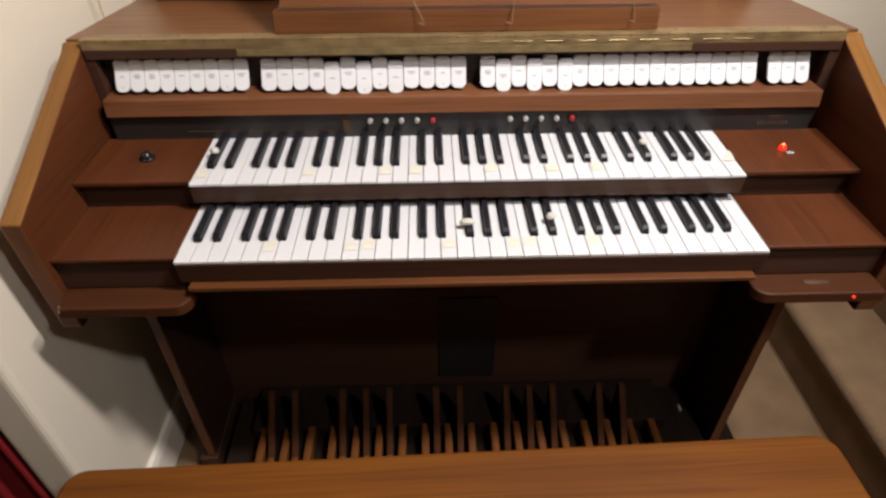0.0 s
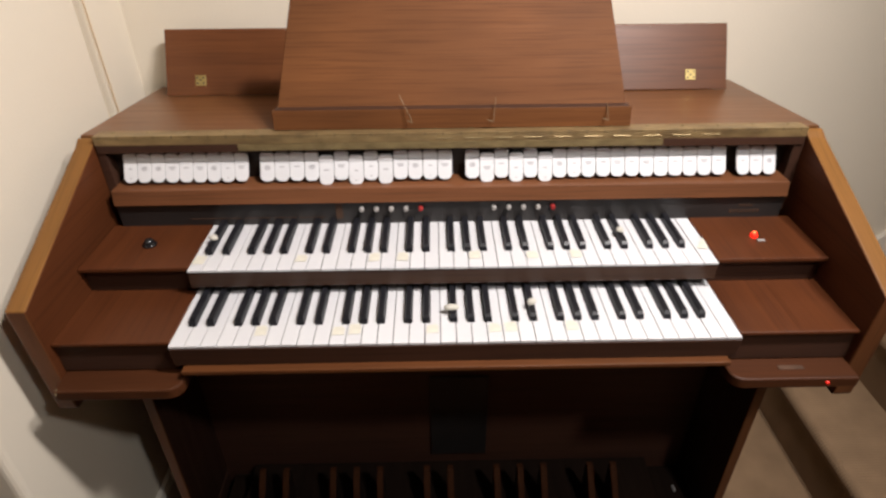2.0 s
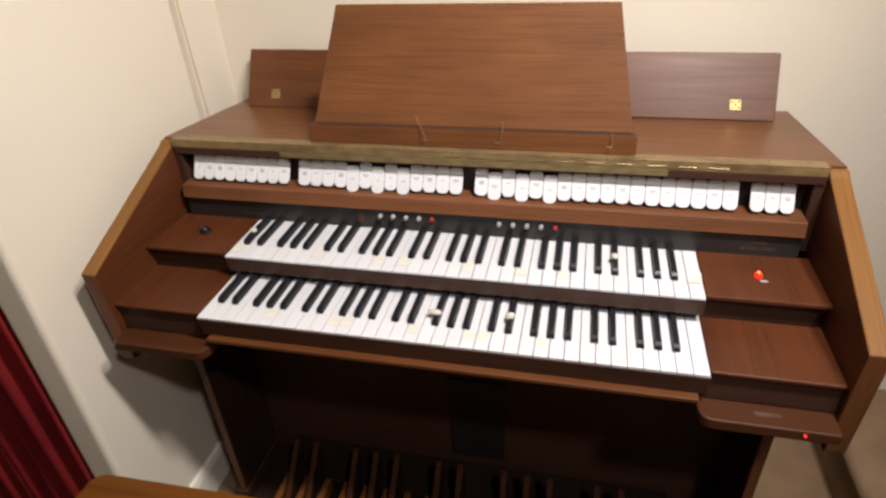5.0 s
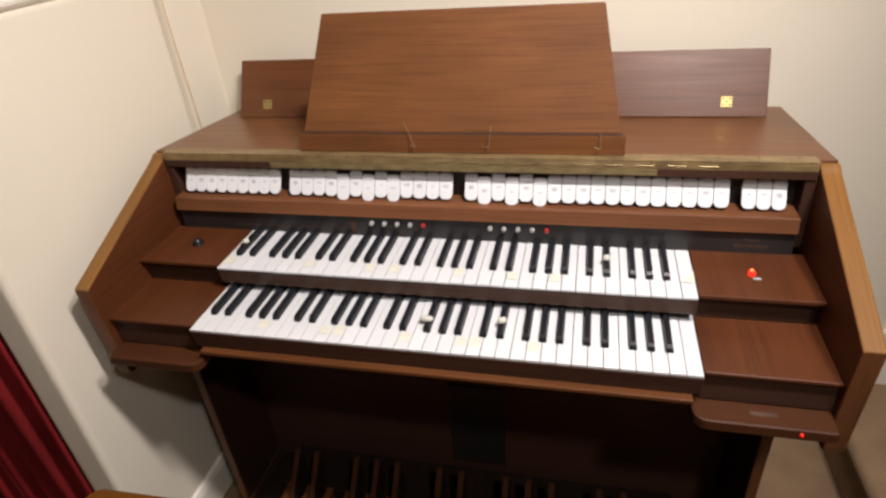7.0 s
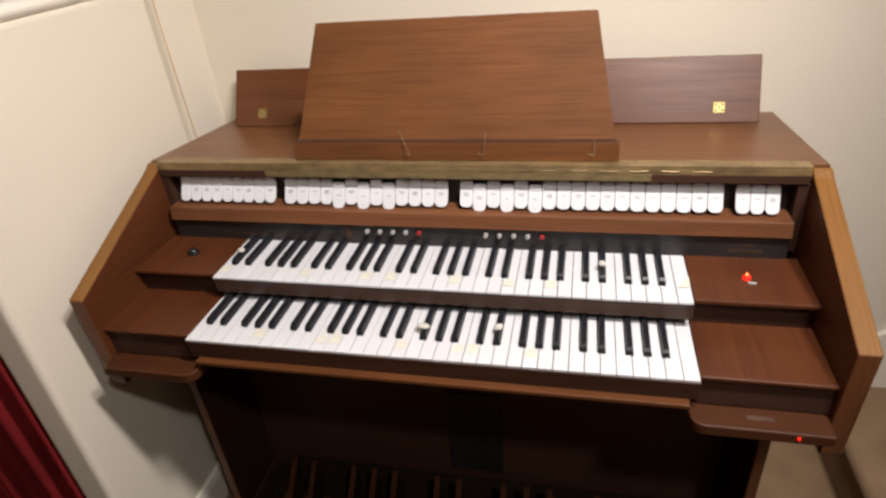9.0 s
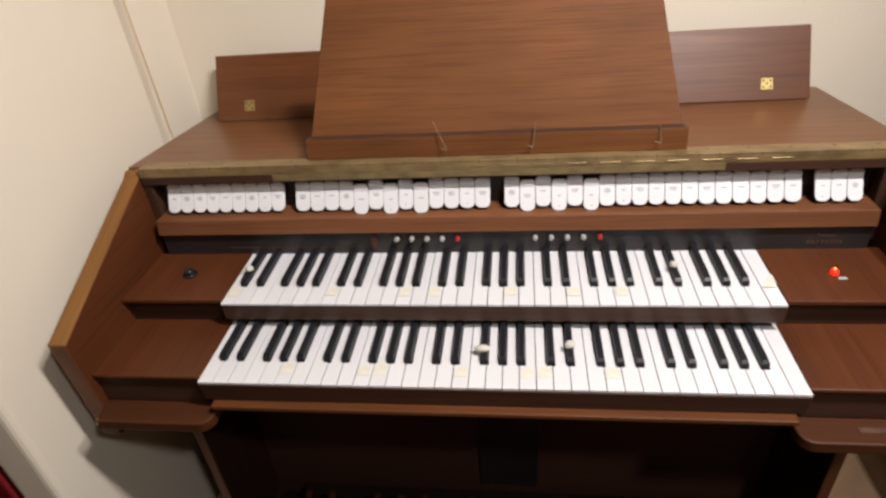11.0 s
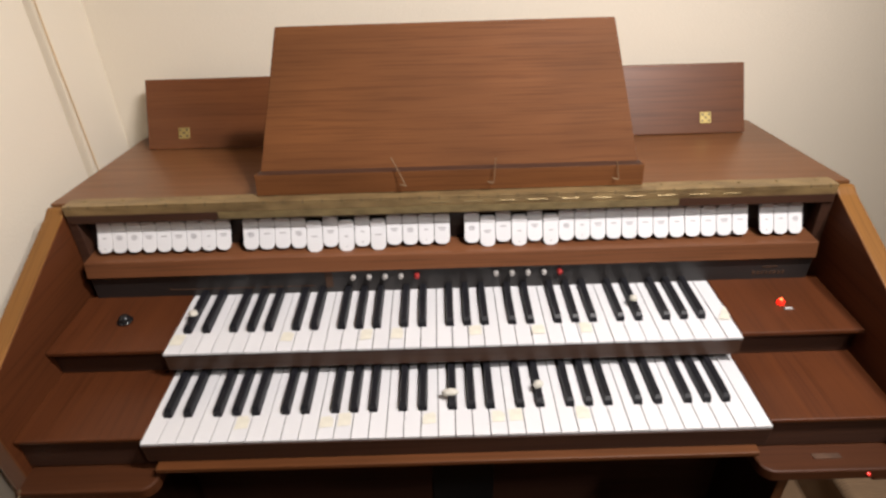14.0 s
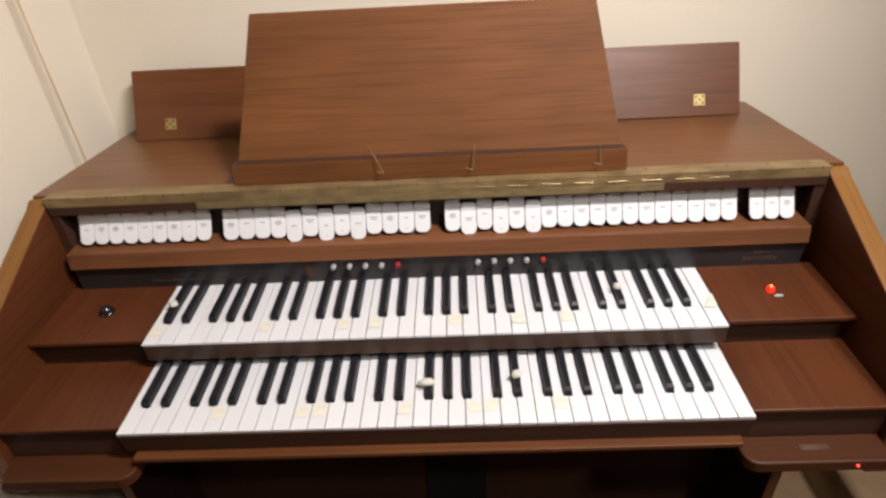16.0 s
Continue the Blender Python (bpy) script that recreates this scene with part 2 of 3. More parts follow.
# ---- the room ----
EAST, WEST = 2.7, -2.3
structure("floor", box(bmesh.new(), WEST, EAST, FRONT_WALL, BACK_WALL, -0.1, 0.0), carpet, "beige carpeted floor", "floor")
structure("ceiling", box(bmesh.new(), WEST - 0.1, EAST + 0.1, FRONT_WALL - 0.1, BACK_WALL + 0.1, CEILING, CEILING + 0.1), ceiling_paint, "plain white ceiling", "ceiling")
structure("wall_north", box(bmesh.new(), PARTITION + 0.002, EAST + 0.1, BACK_WALL, BACK_WALL + 0.1, 0.0, CEILING), cream, "cream painted wall behind the organ", "wall")
structure("wall_north_far", box(bmesh.new(), WEST - 0.1, PARTITION - 0.102, BACK_WALL, BACK_WALL + 0.1, 0.0, CEILING), grey_paint, "plain grey-brown wall beyond the partition", "wall")
structure("wall_east", box(bmesh.new(), EAST, EAST + 0.1, FRONT_WALL, BACK_WALL, 0.0, CEILING), cream, "cream painted wall at the stairs", "wall")
# Wall out of view; its tone sets the fill light on the organ.
structure("wall_south", box(bmesh.new(), WEST - 0.1, EAST + 0.1, FRONT_WALL - 0.1, FRONT_WALL, 0.0, CEILING), bounce_brown, "unseen plain brown wall behind the bench, toned for bounced light", "wall")
structure("wall_west", box(bmesh.new(), WEST - 0.1, WEST, FRONT_WALL, BACK_WALL, 0.0, CEILING), bounce_brown, "plain brown wall beyond the curtain, toned for bounced light", "wall")
RAIL = KEY + 0.518
structure("partition_wall", box(bmesh.new(), PARTITION - 0.08, PARTITION, -0.075, 0.533, 0.0, RAIL + 0.012, 0.014, 4), cream, "low cream painted partition beside the organ", "wall")
structure("pilaster", box(bmesh.new(), PARTITION - 0.1, PARTITION + 0.006, 0.537, BACK_WALL + 0.1, 0.0, CEILING), cream, "cream painted upright at the wall's corner", "pilaster")
cap = bmesh.new()
prism(cap, [(PARTITION - 0.018 + 0.026 * math.cos(a), RAIL + 0.022 + 0.0175 * math.sin(a)) for a in [i * math.tau / 20 for i in range(20)]], -0.095, 0.535, "y")
structure("partition_rail", cap, white_gloss, "rounded white rail along the partition's top", "rail")
skirt = bmesh.new()
prism(skirt, [(0.0, 0.0), (0.014, 0.0), (0.014, 0.085), (0.009, 0.1), (0.0, 0.103)], -0.073, 0.53, "y")
for v in skirt.verts:
    v.co.x += PARTITION
structure("baseboard", skirt, white_gloss, "white painted skirting board along the partition", "skirting")
structure("wall_skirting", prism(bmesh.new(), [(0, 0), (-0.014, 0), (-0.014, 0.085), (-0.009, 0.1), (0, 0.103)], PARTITION + 0.02, 0.757, "x"), white_gloss, "white painted skirting board behind the organ", "skirting")
bpy.data.objects["wall_skirting"].location.y = BACK_WALL

# stairs going up beside the organ
RISE, GOING, FIRST, STEPS = 0.168, 0.2, 0.915, 8
stairs = thing("stairs", "beige carpeted stairs rising beside the organ", "stairs", FIRST, 0.0, 0.0)
tagged(stairs, kind="structure")
for i in range(STEPS):
    bm = bmesh.new()
    x0, top = i * GOING, (i + 1) * RISE
    nose = [(x0 - 0.012 + 0.022 - 0.022 * math.cos(a), top - 0.022 + 0.022 * math.sin(a)) for a in [radians(d) for d in range(0, 91, 15)]]
    far = (EAST - FIRST) if i == STEPS - 1 else x0 + GOING + 0.03
    prism(bm, [(x0, i * RISE)] + [(x0, top - 0.05)] + nose + [(far, top), (far, i * RISE)], -1.1, BACK_WALL - 0.016, "y")
    part("step", bm, rib_carpet, stairs, smooth=False)
string = bmesh.new()
prism(string, [(0.757, 0.0), (0.757, 0.103), (2.2, 0.103 + 1.443 * 0.94), (2.2, 0.0)], BACK_WALL - 0.014, BACK_WALL, "y")
structure("stair_string", string, white_gloss, "white painted stair skirting rising along the wall", "skirting")


def ceiling_fitting(x, y):
    fit = thing("ceiling_lamp", "round white ceiling lamp, lit warm", "lamp", x, y, CEILING, "ceiling lamps")
    bm = bmesh.new()
    rod(bm, (0, 0, 0), (0, 0, -0.03), 0.11, 32)
    part("base", bm, white_plastic, fit)
    bm = bmesh.new()
    rod(bm, (0, 0, -0.03), (0, 0, -0.04), 0.09, 32)
    part("diffuser", bm, lamp_glow, fit)


ceiling_fitting(0.85, -1.15)


def spot_fitting(x, y, aim):
    fit = thing("ceiling_spotlight", "small white ceiling spotlight turned to the organ", "lamp", x, y, CEILING, "ceiling spotlights")
    bm = bmesh.new()
    rod(bm, (0, 0, 0), (0, 0, -0.02), 0.045, 24)
    rod(bm, (0, 0, -0.02), (0, 0, -0.075), 0.009, 12)
    part("base", bm, white_plastic, fit)
    axis = (Vector(aim) - Vector((x, y, CEILING - 0.10))).normalized()
    centre = Vector((0, 0, -0.10))
    bm = bmesh.new()
    rod(bm, centre - axis * 0.05, centre + axis * 0.045, 0.028, 24, 0.040)
    part("head", bm, white_plastic, fit)
    bm = bmesh.new()
    rod(bm, centre + axis * 0.045, centre + axis * 0.049, 0.036, 24)
    part("lens", bm, lamp_glow, fit, "lit lens")


for lamp_x, lamp_y, lamp_watts in SPOTS:
    spot_fitting(lamp_x, lamp_y, AIM)

# ---- the organ ----
organ = thing("organ_console", "walnut two-manual electronic organ with white stop tabs", "organ", 0, 0, 0)
K = KEY


def cheek(name, x0, x1):
    outline = [(-0.004, 0.074), (0.288, 0.200), (0.302, 0.2095), (0.309, 0.2105), (0.309, -0.138), (0.010, -0.138), (0.006, -0.132)]
    bm = prism(bmesh.new(), [(y, z + K) for y, z in outline], x0, x1, "x", 0.003)
    bm.faces.ensure_lookup_table()
    bm.normal_update()
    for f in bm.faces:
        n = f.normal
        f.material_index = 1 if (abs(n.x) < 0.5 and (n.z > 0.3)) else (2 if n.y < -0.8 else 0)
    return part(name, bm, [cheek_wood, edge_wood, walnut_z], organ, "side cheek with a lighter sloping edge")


cheek("cheek", -0.651, -0.620)
cheek("cheek", 0.620, 0.651)


def desk_z(y):
    return 0.214 - 0.089 * (y - 0.295) + K


def desk_slab(x0, x1, y0, y1, thick, lift=0.0, bevel=0.002):
    return prism(bmesh.new(), [(y0, desk_z(y0) + lift), (y1, desk_z(y1) + lift), (y1, desk_z(y1) + lift - thick), (y0, desk_z(y0) + lift - thick)], x0, x1, "x", bevel)


part("desk_top", desk_slab(-0.650, 0.650, 0.313, 0.678, 0.022), desk_wood, organ, "wide veneered desk top")
part("desk_lip", desk_slab(-0.6195, 0.6195, 0.2937, 0.3125, 0.022), walnut_x, organ)
for x0, x1 in ((-0.645, -0.621), (0.621, 0.645)):
    slab("case_side", x0, x1, 0.311, 0.668, K - 0.118, K + 0.158, walnut_z, organ)
slab("case_back", -0.616, 0.616, 0.65, 0.668, K - 0.118, K + 0.155, walnut_x, organ)
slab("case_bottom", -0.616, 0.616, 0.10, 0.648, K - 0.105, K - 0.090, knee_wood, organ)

# long hinge along the desk's front edge: a leaf on top, a leaf in front, knuckles and screws between
strip = part("brass_strip", desk_slab(-0.617, 0.617, 0.2892, 0.322, 0.004, 0.004, 0.0006), brass, organ, "tarnished brass strip with screws")
slab("front_leaf", -0.616, 0.616, 0.2890, 0.2935, K + 0.2018, K + 0.2140, brass, strip, bevel=0.0006)
slab("front_edge", -0.616, 0.616, 0.2892, 0.2935, K + 0.1870, K + 0.2016, shaded_wood, strip, "dark edge below the strip", 0.0006)
slab("bright_leaf", -0.372, 0.366, 0.2876, 0.2889, K + 0.1900, K + 0.2020, worn_brass, strip, "brighter bare brass leaf", 0.0003)
screw = bmesh.new()
rod(screw, (0, 0, -0.001), (0, 0, 0.0012), 0.0035, 10, 0.0025)
screw = mesh_of("screw", screw, bare_brass)
for i in range(20):
    ob = new("screw", screw)
    ob.parent, ob.location = strip, (-0.590 + i * 0.0621, 0.310, desk_z(0.310) + 0.004)

knuckle = rod(bmesh.new(), (-0.0150, 0, 0), (0.0150, 0, 0), 0.0010, 12)
knuckle = mesh_of("knuckle", knuckle, bare_brass)
for i in range(10):
    ob = new("knuckle", knuckle)
    ob.parent, ob.location = strip, (-0.015 + i * 0.0514, 0.2885, K + 0.2085)
slot = bmesh.new()
box(slot, -0.0010, 0.0010, -0.0007, 0.0035, -0.0042, 0.0006)
slot = mesh_of("knuckle_joint", slot, dull_brass)
for i in range(40):
    ob = new("knuckle_joint", slot)
    ob.parent, ob.location = strip, (-0.606 + i * 0.0310, 0.2895, desk_z(0.2895) + 0.0035)

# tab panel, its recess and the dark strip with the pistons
# Dark sheet behind the tabs in place of the recess's shade.
part("tab_recess", box(bmesh.new(), -0.6195, 0.6195, 0.319, 0.325, K + 0.10, K + 0.187), recess_shade_tone, organ)
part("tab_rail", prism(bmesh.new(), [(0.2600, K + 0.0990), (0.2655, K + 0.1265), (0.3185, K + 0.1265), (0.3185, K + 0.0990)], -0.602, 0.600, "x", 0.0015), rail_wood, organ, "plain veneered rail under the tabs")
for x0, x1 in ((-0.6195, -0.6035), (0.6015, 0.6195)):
    slab("rail_end", x0, x1, 0.292, 0.318, K + 0.055, K + 0.187, shaded_wood, organ)
piston_strip = slab("piston_strip", -0.6025, 0.6005, 0.268, 0.306, K + 0.042, K + 0.0985, dark_paint, organ, "black strip with push buttons")

# stop tabs in four groups
TAB_PITCH = 0.0258


def tab_mesh(bars):
    """A rocker tab with a rounded lower end; the text on it is drawn as small bars."""
    bm = bmesh.new()
    w = 0.0119
    profile = [(-w, 0.0425), (-w + 0.004, 0.0465), (w - 0.004, 0.0465), (w, 0.0425), (w, 0.007), (w - 0.002, 0.003), (w - 0.006, 0.0005), (0, 0), (-w + 0.006, 0.0005), (-w + 0.002, 0.003), (-w, 0.007)]
    prism(bm, profile, 0.0, 0.005, "y", 0.0007)
    bmesh.ops.bisect_plane(bm, geom=bm.verts[:] + bm.edges[:] + bm.faces[:], plane_co=(0, 0, 0.034), plane_no=(0, 0, 1))
    for z, half in bars:
        before = set(bm.faces)
        box(bm, -half, half, -0.0002, 0.001, z, z + 0.0014)
        for f in set(bm.faces) - before:
            f.material_index = 1
    # the lower half leans back, the upper half stands upright
    for v in bm.verts:
        v.co.y += 0.57 * min(v.co.z, 0.034) + 0.08 * max(0.0, v.co.z - 0.034)
    return mesh_of("stop_tab", bm, tab_white, ink)


tab_kinds = [tab_mesh(b) for b in (((0.022, 0.0045),), ((0.023, 0.006), (0.020, 0.004)), ((0.0235, 0.004), (0.0210, 0.0055), (0.0185, 0.0035)), ((0.021, 0.003), (0.006, 0.0012)))]
tab_block = slab("tab_bar", -0.595, 0.595, 0.3175, 0.3189, K + 0.145, K + 0.182, dark_paint, organ)
for count, x0, x1, down in ((9, -0.584, -0.363, ()), (13, -0.343, -0.001, (4, 6, 8)), (18, 0.022, 0.490, (1, 3, 5)), (3, 0.509, 0.580, ())):
    pitch = (x1 - x0) / count
    for i in range(count):
        ob = new("stop_tab", random.choice(tab_kinds))
        ob.parent = tab_block
        low = i in down
        ob.location = (x0 + (i + 0.5) * pitch, 0.2800 if low else 0.2840, K + (0.1265 if low else 0.1325) + random.uniform(-0.0006, 0.0006))
        ob.scale = (pitch / TAB_PITCH * 1.045, 1, 1)
        ob.rotation_euler = (radians(2 if low else 0), 0, radians(random.uniform(-0.5, 0.5)))
        if low:
            tagged(ob, "stop tab pressed down")

# push buttons
for base in (-0.165, 0.0735):
    for i in range(5):
        bm = bmesh.new()
        rod(bm, (0, 0, 0), (0, -0.006, 0), 0.0045, 14)
        rod(bm, (0, -0.006, 0), (0, -0.009, 0), 0.0045, 14, 0.0032)
        ob = part("push_button", bm, red_plastic if i == 4 else button_plastic, piston_strip, "red push button" if i == 4 else "")
        ob.location = (base + i * 0.0266, 0.268, K + 0.0840)
# lettering and name plate on the strip
for x, half in ((-0.430, 0.046), (-0.355, 0.024), (-0.305, 0.020), (-0.255, 0.024)):
    slab("engraved_line", x - half, x + half, 0.2672, 0.2685, K + 0.0665, K + 0.0678, plate, piston_strip, bevel=0)
slab("corner_plate", -0.212, -0.200, 0.2668, 0.2685, K + 0.064, K + 0.094, plate, piston_strip, bevel=0)
for n in range(8):
    slab("plate_letter", 0.506 + n * 0.0070, 0.5105 + n * 0.0070, 0.2672, 0.2685, K + 0.064, K + 0.0705, plate, piston_strip, bevel=0)
for n in range(5):
    slab("plate_letter", 0.521 + n * 0.0052, 0.5245 + n * 0.0052, 0.2672, 0.2685, K + 0.077, K + 0.081, plate, piston_strip, bevel=0)

# wooden blocks beside the manuals; the steps between them are coloured dark for shade
for x0, x1 in ((-0.6195, -0.4395), (0.4335, 0.6195)):
    slab("manual_block", x0, x1, 0.010, 0.147, K - 0.007, K, mahogany_y, organ, "veneered block beside the lower keys", 0.002)
    slab("manual_block", x0, x1, 0.131, 0.272, K + 0.046, K + 0.054, mahogany_y, organ, "veneered block beside the upper keys", 0.002)
    slab("block_riser", x0, x1, 0.145, 0.156, K + 0.0002, K + 0.0458, shaded_wood, organ)
    slab("block_base", x0, x1, 0.016, 0.024, K - 0.060, K - 0.0072, shaded_wood, organ)
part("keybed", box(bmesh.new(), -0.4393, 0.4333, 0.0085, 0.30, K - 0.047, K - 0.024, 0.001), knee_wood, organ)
slab("upper_keybed", -0.4393, 0.4333, 0.128, 0.274, K + 0.022, K + 0.036, recess_shade_tone, organ)
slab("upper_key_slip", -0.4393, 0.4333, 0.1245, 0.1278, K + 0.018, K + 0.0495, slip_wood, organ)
slip = part("key_slip", prism(bmesh.new(), [(0.004, -0.042), (-0.0005, -0.0055), (0.008, -0.0055), (0.008, -0.042)], -0.4393, 0.4333, "x", 0.0015), shaded_wood, organ, "narrow front rail under the keys")
for v in slip.data.vertices:
    v.co.z += K
slab("slip_edge", -0.4255, 0.4215, -0.010, 0.0075, K - 0.0500, K - 0.0422, mahogany_x, slip, "lighter lower edge", 0.0015)


def shelf(x0, x1, inner):
    bm = bmesh.new()
    r, n = 0.022, 6
    pts = []
    front, back = -0.028, 0.10
    if inner > 0:   # rounded corner on the high-x side
        pts = [(x0, back), (x0, front)] + [(x1 - r + r * math.sin(radians(a)), front + r - r * math.cos(radians(a))) for a in range(0, 91, 15)] + [(x1, back)]
    else:
        pts = [(x1, back), (x1, front)] + [(x0 + r - r * math.sin(radians(a)), front + r - r * math.cos(radians(a))) for a in range(0, 91, 15)] + [(x0, back)]
    prism(bm, pts, K - 0.082, K - 0.062, "z", 0.003)
    return part("side_shelf", bm, shelf_wood, organ, "small shelf under the side block")


left_shelf, right_shelf = shelf(-0.6195, -0.426, 1), shelf(0.422, 0.6195, -1)
bm = bmesh.new()
rod(bm, (0.570, -0.0275, K - 0.070), (0.570, -0.0310, K - 0.070), 0.0032, 12, 0.002)
part("indicator", bm, dim_glow, right_shelf, "small glowing red indicator")
slab("label_plate", 0.503, 0.542, -0.008, 0.001, K - 0.0622, K - 0.0612, plate, right_shelf, "worn grey label", 0)
bm = bmesh.new()
rod(bm, (-0.6140, -0.030, K - 0.068), (-0.6140, -0.022, K - 0.0605), 0.0015, 8)
part("pull_stud", bm, dull_brass, left_shelf, "small metal stud")

# knob and lamp switch on the upper blocks
bm = bmesh.new()
rod(bm, (0, 0, 0), (0, 0, 0.003), 0.012, 24)
bmesh.ops.create_uvsphere(bm, u_segments=20, v_segments=12, radius=0.0095, matrix=Matrix.Translation((0, 0, 0.004)))
ob = part("knob", bm, black_plastic, organ, "glossy black knob", smooth=True)
ob.location = (-0.528, 0.202, K + 0.054)
switch = slab("lamp_switch", 0.523, 0.536, 0.1825, 0.187, K + 0.0542, K + 0.0570, button_plastic, organ, "pale switch plate with a glowing red lens", 0.0008)
bm = bmesh.new()
rod(bm, (0, 0, -0.0005), (0, 0, 0.004), 0.0060, 20)
rod(bm, (0, 0, 0.004), (0, 0, 0.0070), 0.0060, 20, 0.0038)
ob = part("lens", bm, red_glow, switch, "glowing red lens")
ob.location = (0.524, 0.200, K + 0.0545)
bm = bmesh.new()
rod(bm, (0.5235, 0.200, K + 0.0620), (0.5235, 0.200, K + 0.0642), 0.0026, 14, 0.0015)
part("filament", bm, hot_glow, switch, "bright orange core of the lens")

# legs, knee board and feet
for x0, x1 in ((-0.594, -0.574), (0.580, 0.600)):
    leg = part("end_panel", box(bmesh.new(), x0, x1, 0.125, 0.60, 0.06, K - 0.1055, 0.002), [walnut_z, leg_side_shade], organ, "upright end panel, side faces coloured dark as unlit")
    # Side faces take the darkened wood in place of shade.
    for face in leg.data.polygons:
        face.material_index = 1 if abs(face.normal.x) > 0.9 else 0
    # The right foot's wider near-black side stands for a shadow on the floor.
    slab("foot", x0 - (0.018 if x0 < 0 else 0.003), x1 + (0.003 if x0 < 0 else 0.048), 0.118, 0.61, 0.0, 0.0598, shaded_wood if x0 < 0 else pedal_shade, leg, "plinth foot" if x0 < 0 else "plinth foot, widened and near-black for the floor's shadow", 0.004)
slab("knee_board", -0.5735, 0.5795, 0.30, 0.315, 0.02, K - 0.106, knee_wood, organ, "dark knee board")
slab("swell_shutter", -0.052, 0.083, 0.2935, 0.2995, 0.12, 0.385, dark_paint, organ, "black panel in the knee board", 0.002)

# folded lid standing at the back of the desk
lid_foot, lid_top = (0.583, desk_z(0.583) - K + 0.001), (0.651, 0.312)
d = Vector((lid_top[0] - lid_foot[0], lid_top[1] - lid_foot[1])).normalized()
nrm = Vector((d.y, -d.x)) * 0.017
part("lid", prism(bmesh.new(), [(lid_foot[0], lid_foot[1] + K), (lid_top[0], lid_top[1] + K), (lid_top[0] + nrm.x, lid_top[1] + nrm.y + K), (lid_foot[0] + nrm.x, lid_foot[1] + nrm.y + K + 0.008)], -0.603, 0.601, "x", 0.002), lid_wood, organ, "folded-back lid standing on the desk")
lid = bpy.data.objects["lid"]
for x in (-0.529, 0.522):
    bm = bmesh.new()
    box(bm, -0.011, 0.011, -0.0015, 0.0005, -0.011, 0.011, 0.0005)
    for sx, sz in ((-0.0065, -0.006), (0.0065, -0.006), (-0.0065, 0.006), (0.0065, 0.006), (0.0, 0.0)):
        rod(bm, (sx, -0.0012, sz), (sx, -0.0026, sz), 0.0021, 8)
    for face in bm.faces:
        if face.calc_center_median().y < -0.002:
            face.material_index = 1
    ob = part("hinge_plate", bm, [bright_brass, dark_paint], lid, "small square brass hinge plate")
    ob.rotation_euler = (-math.atan2(d.x, d.y), 0, 0)
    ob.location = (x, 0.5985, K + 0.2172)

# ---- keys ----
WHITE = (0.4325 + 0.4385) / 36
LEFT = -0.4385
BLACK_W = 0.0118
SHIFT = {0: -0.0022, 1: 0.0022, 3: -0.0032, 4: 0.0, 5: 0.0032}   # offset of each black key from the joint at its right
LENGTH, HEAD = 0.150, 0.046


def white_mesh(step, first, last):
    g = 0.0007
    left_cut = right_cut = 0.0
    if (step - 1) % 7 in SHIFT and step % 7 not in (0, 3) and not first:
        left_cut = SHIFT[(step - 1) % 7] + BLACK_W / 2 + g
    if step % 7 in SHIFT and not last:
        right_cut = -(SHIFT[step % 7]) + BLACK_W / 2 + g
    pts = [(g, 0.0), (WHITE - g, 0.0)]
    pts += [(WHITE - g, HEAD), (WHITE - right_cut, HEAD)] if right_cut else []
    pts += [(WHITE - (right_cut or g), LENGTH), (left_cut or g, LENGTH)]
    pts += [(left_cut, HEAD), (g, HEAD)] if left_cut else []
    bm = prism(bmesh.new(), pts, -0.0035, 0.0, "z")
    return mesh_of("white_key", bm, ivory)


def black_mesh():
    bm = bmesh.new()
    h, w, back = 0.0115, BLACK_W / 2, LENGTH
    lo = [bm.verts.new(p) for p in ((-w, HEAD + 0.0015, -0.006), (w, HEAD + 0.0015, -0.006), (w, back, -0.006), (-w, back, -0.006))]
    mid = [bm.verts.new(p) for p in ((-w + 0.0006, HEAD + 0.003, h - 0.004), (w - 0.0006, HEAD + 0.003, h - 0.004), (w - 0.0006, back, h - 0.002), (-w + 0.0006, back, h - 0.002))]
    top = [bm.verts.new(p) for p in ((-w + 0.0018, HEAD + 0.0075, h - 0.0002), (w - 0.0018, HEAD + 0.0075, h - 0.0002), (w - 0.0018, back, h), (-w + 0.0018, back, h))]
    for a, b in ((lo, mid), (mid, top)):
        for i in range(4):
            j = (i + 1) % 4
            bm.faces.new((a[i], a[j], b[j], b[i]))
    bm.faces.new(top)
    bmesh.ops.recalc_face_normals(bm, faces=bm.faces[:])
    return mesh_of("black_key", bm, ebony)


white_kinds = {}
black_kind = black_mesh()


def manual(name, y, z, label):
    frame_part = slab(name, LEFT, LEFT + 36 * WHITE, y + 0.02, y + 0.146, z - 0.024, z - 0.0195, recess_shade_tone, organ, label, 0)
    for i in range(36):
        kind = (i % 7, i == 0, i == 35)
        if kind not in white_kinds:
            white_kinds[kind] = white_mesh(*kind)
        ob = new("white_key", white_kinds[kind])
        ob.parent, ob.location = frame_part, (LEFT + i * WHITE, y, z + random.uniform(-0.0003, 0.0003))
        if i % 7 in SHIFT and i < 35:
            ob = new("black_key", black_kind)
            ob.parent, ob.location = frame_part, (LEFT + (i + 1) * WHITE + SHIFT[i % 7], y, z)
    return frame_part


manual("lower_manual", 0.0, KEY, "lower keyboard of five octaves")
manual("upper_manual", 0.1225, KEY + 0.053, "upper keyboard of five octaves")


def black_x(octave, step):
    return LEFT + (7 * octave + step + 1) * WHITE + SHIFT[step]


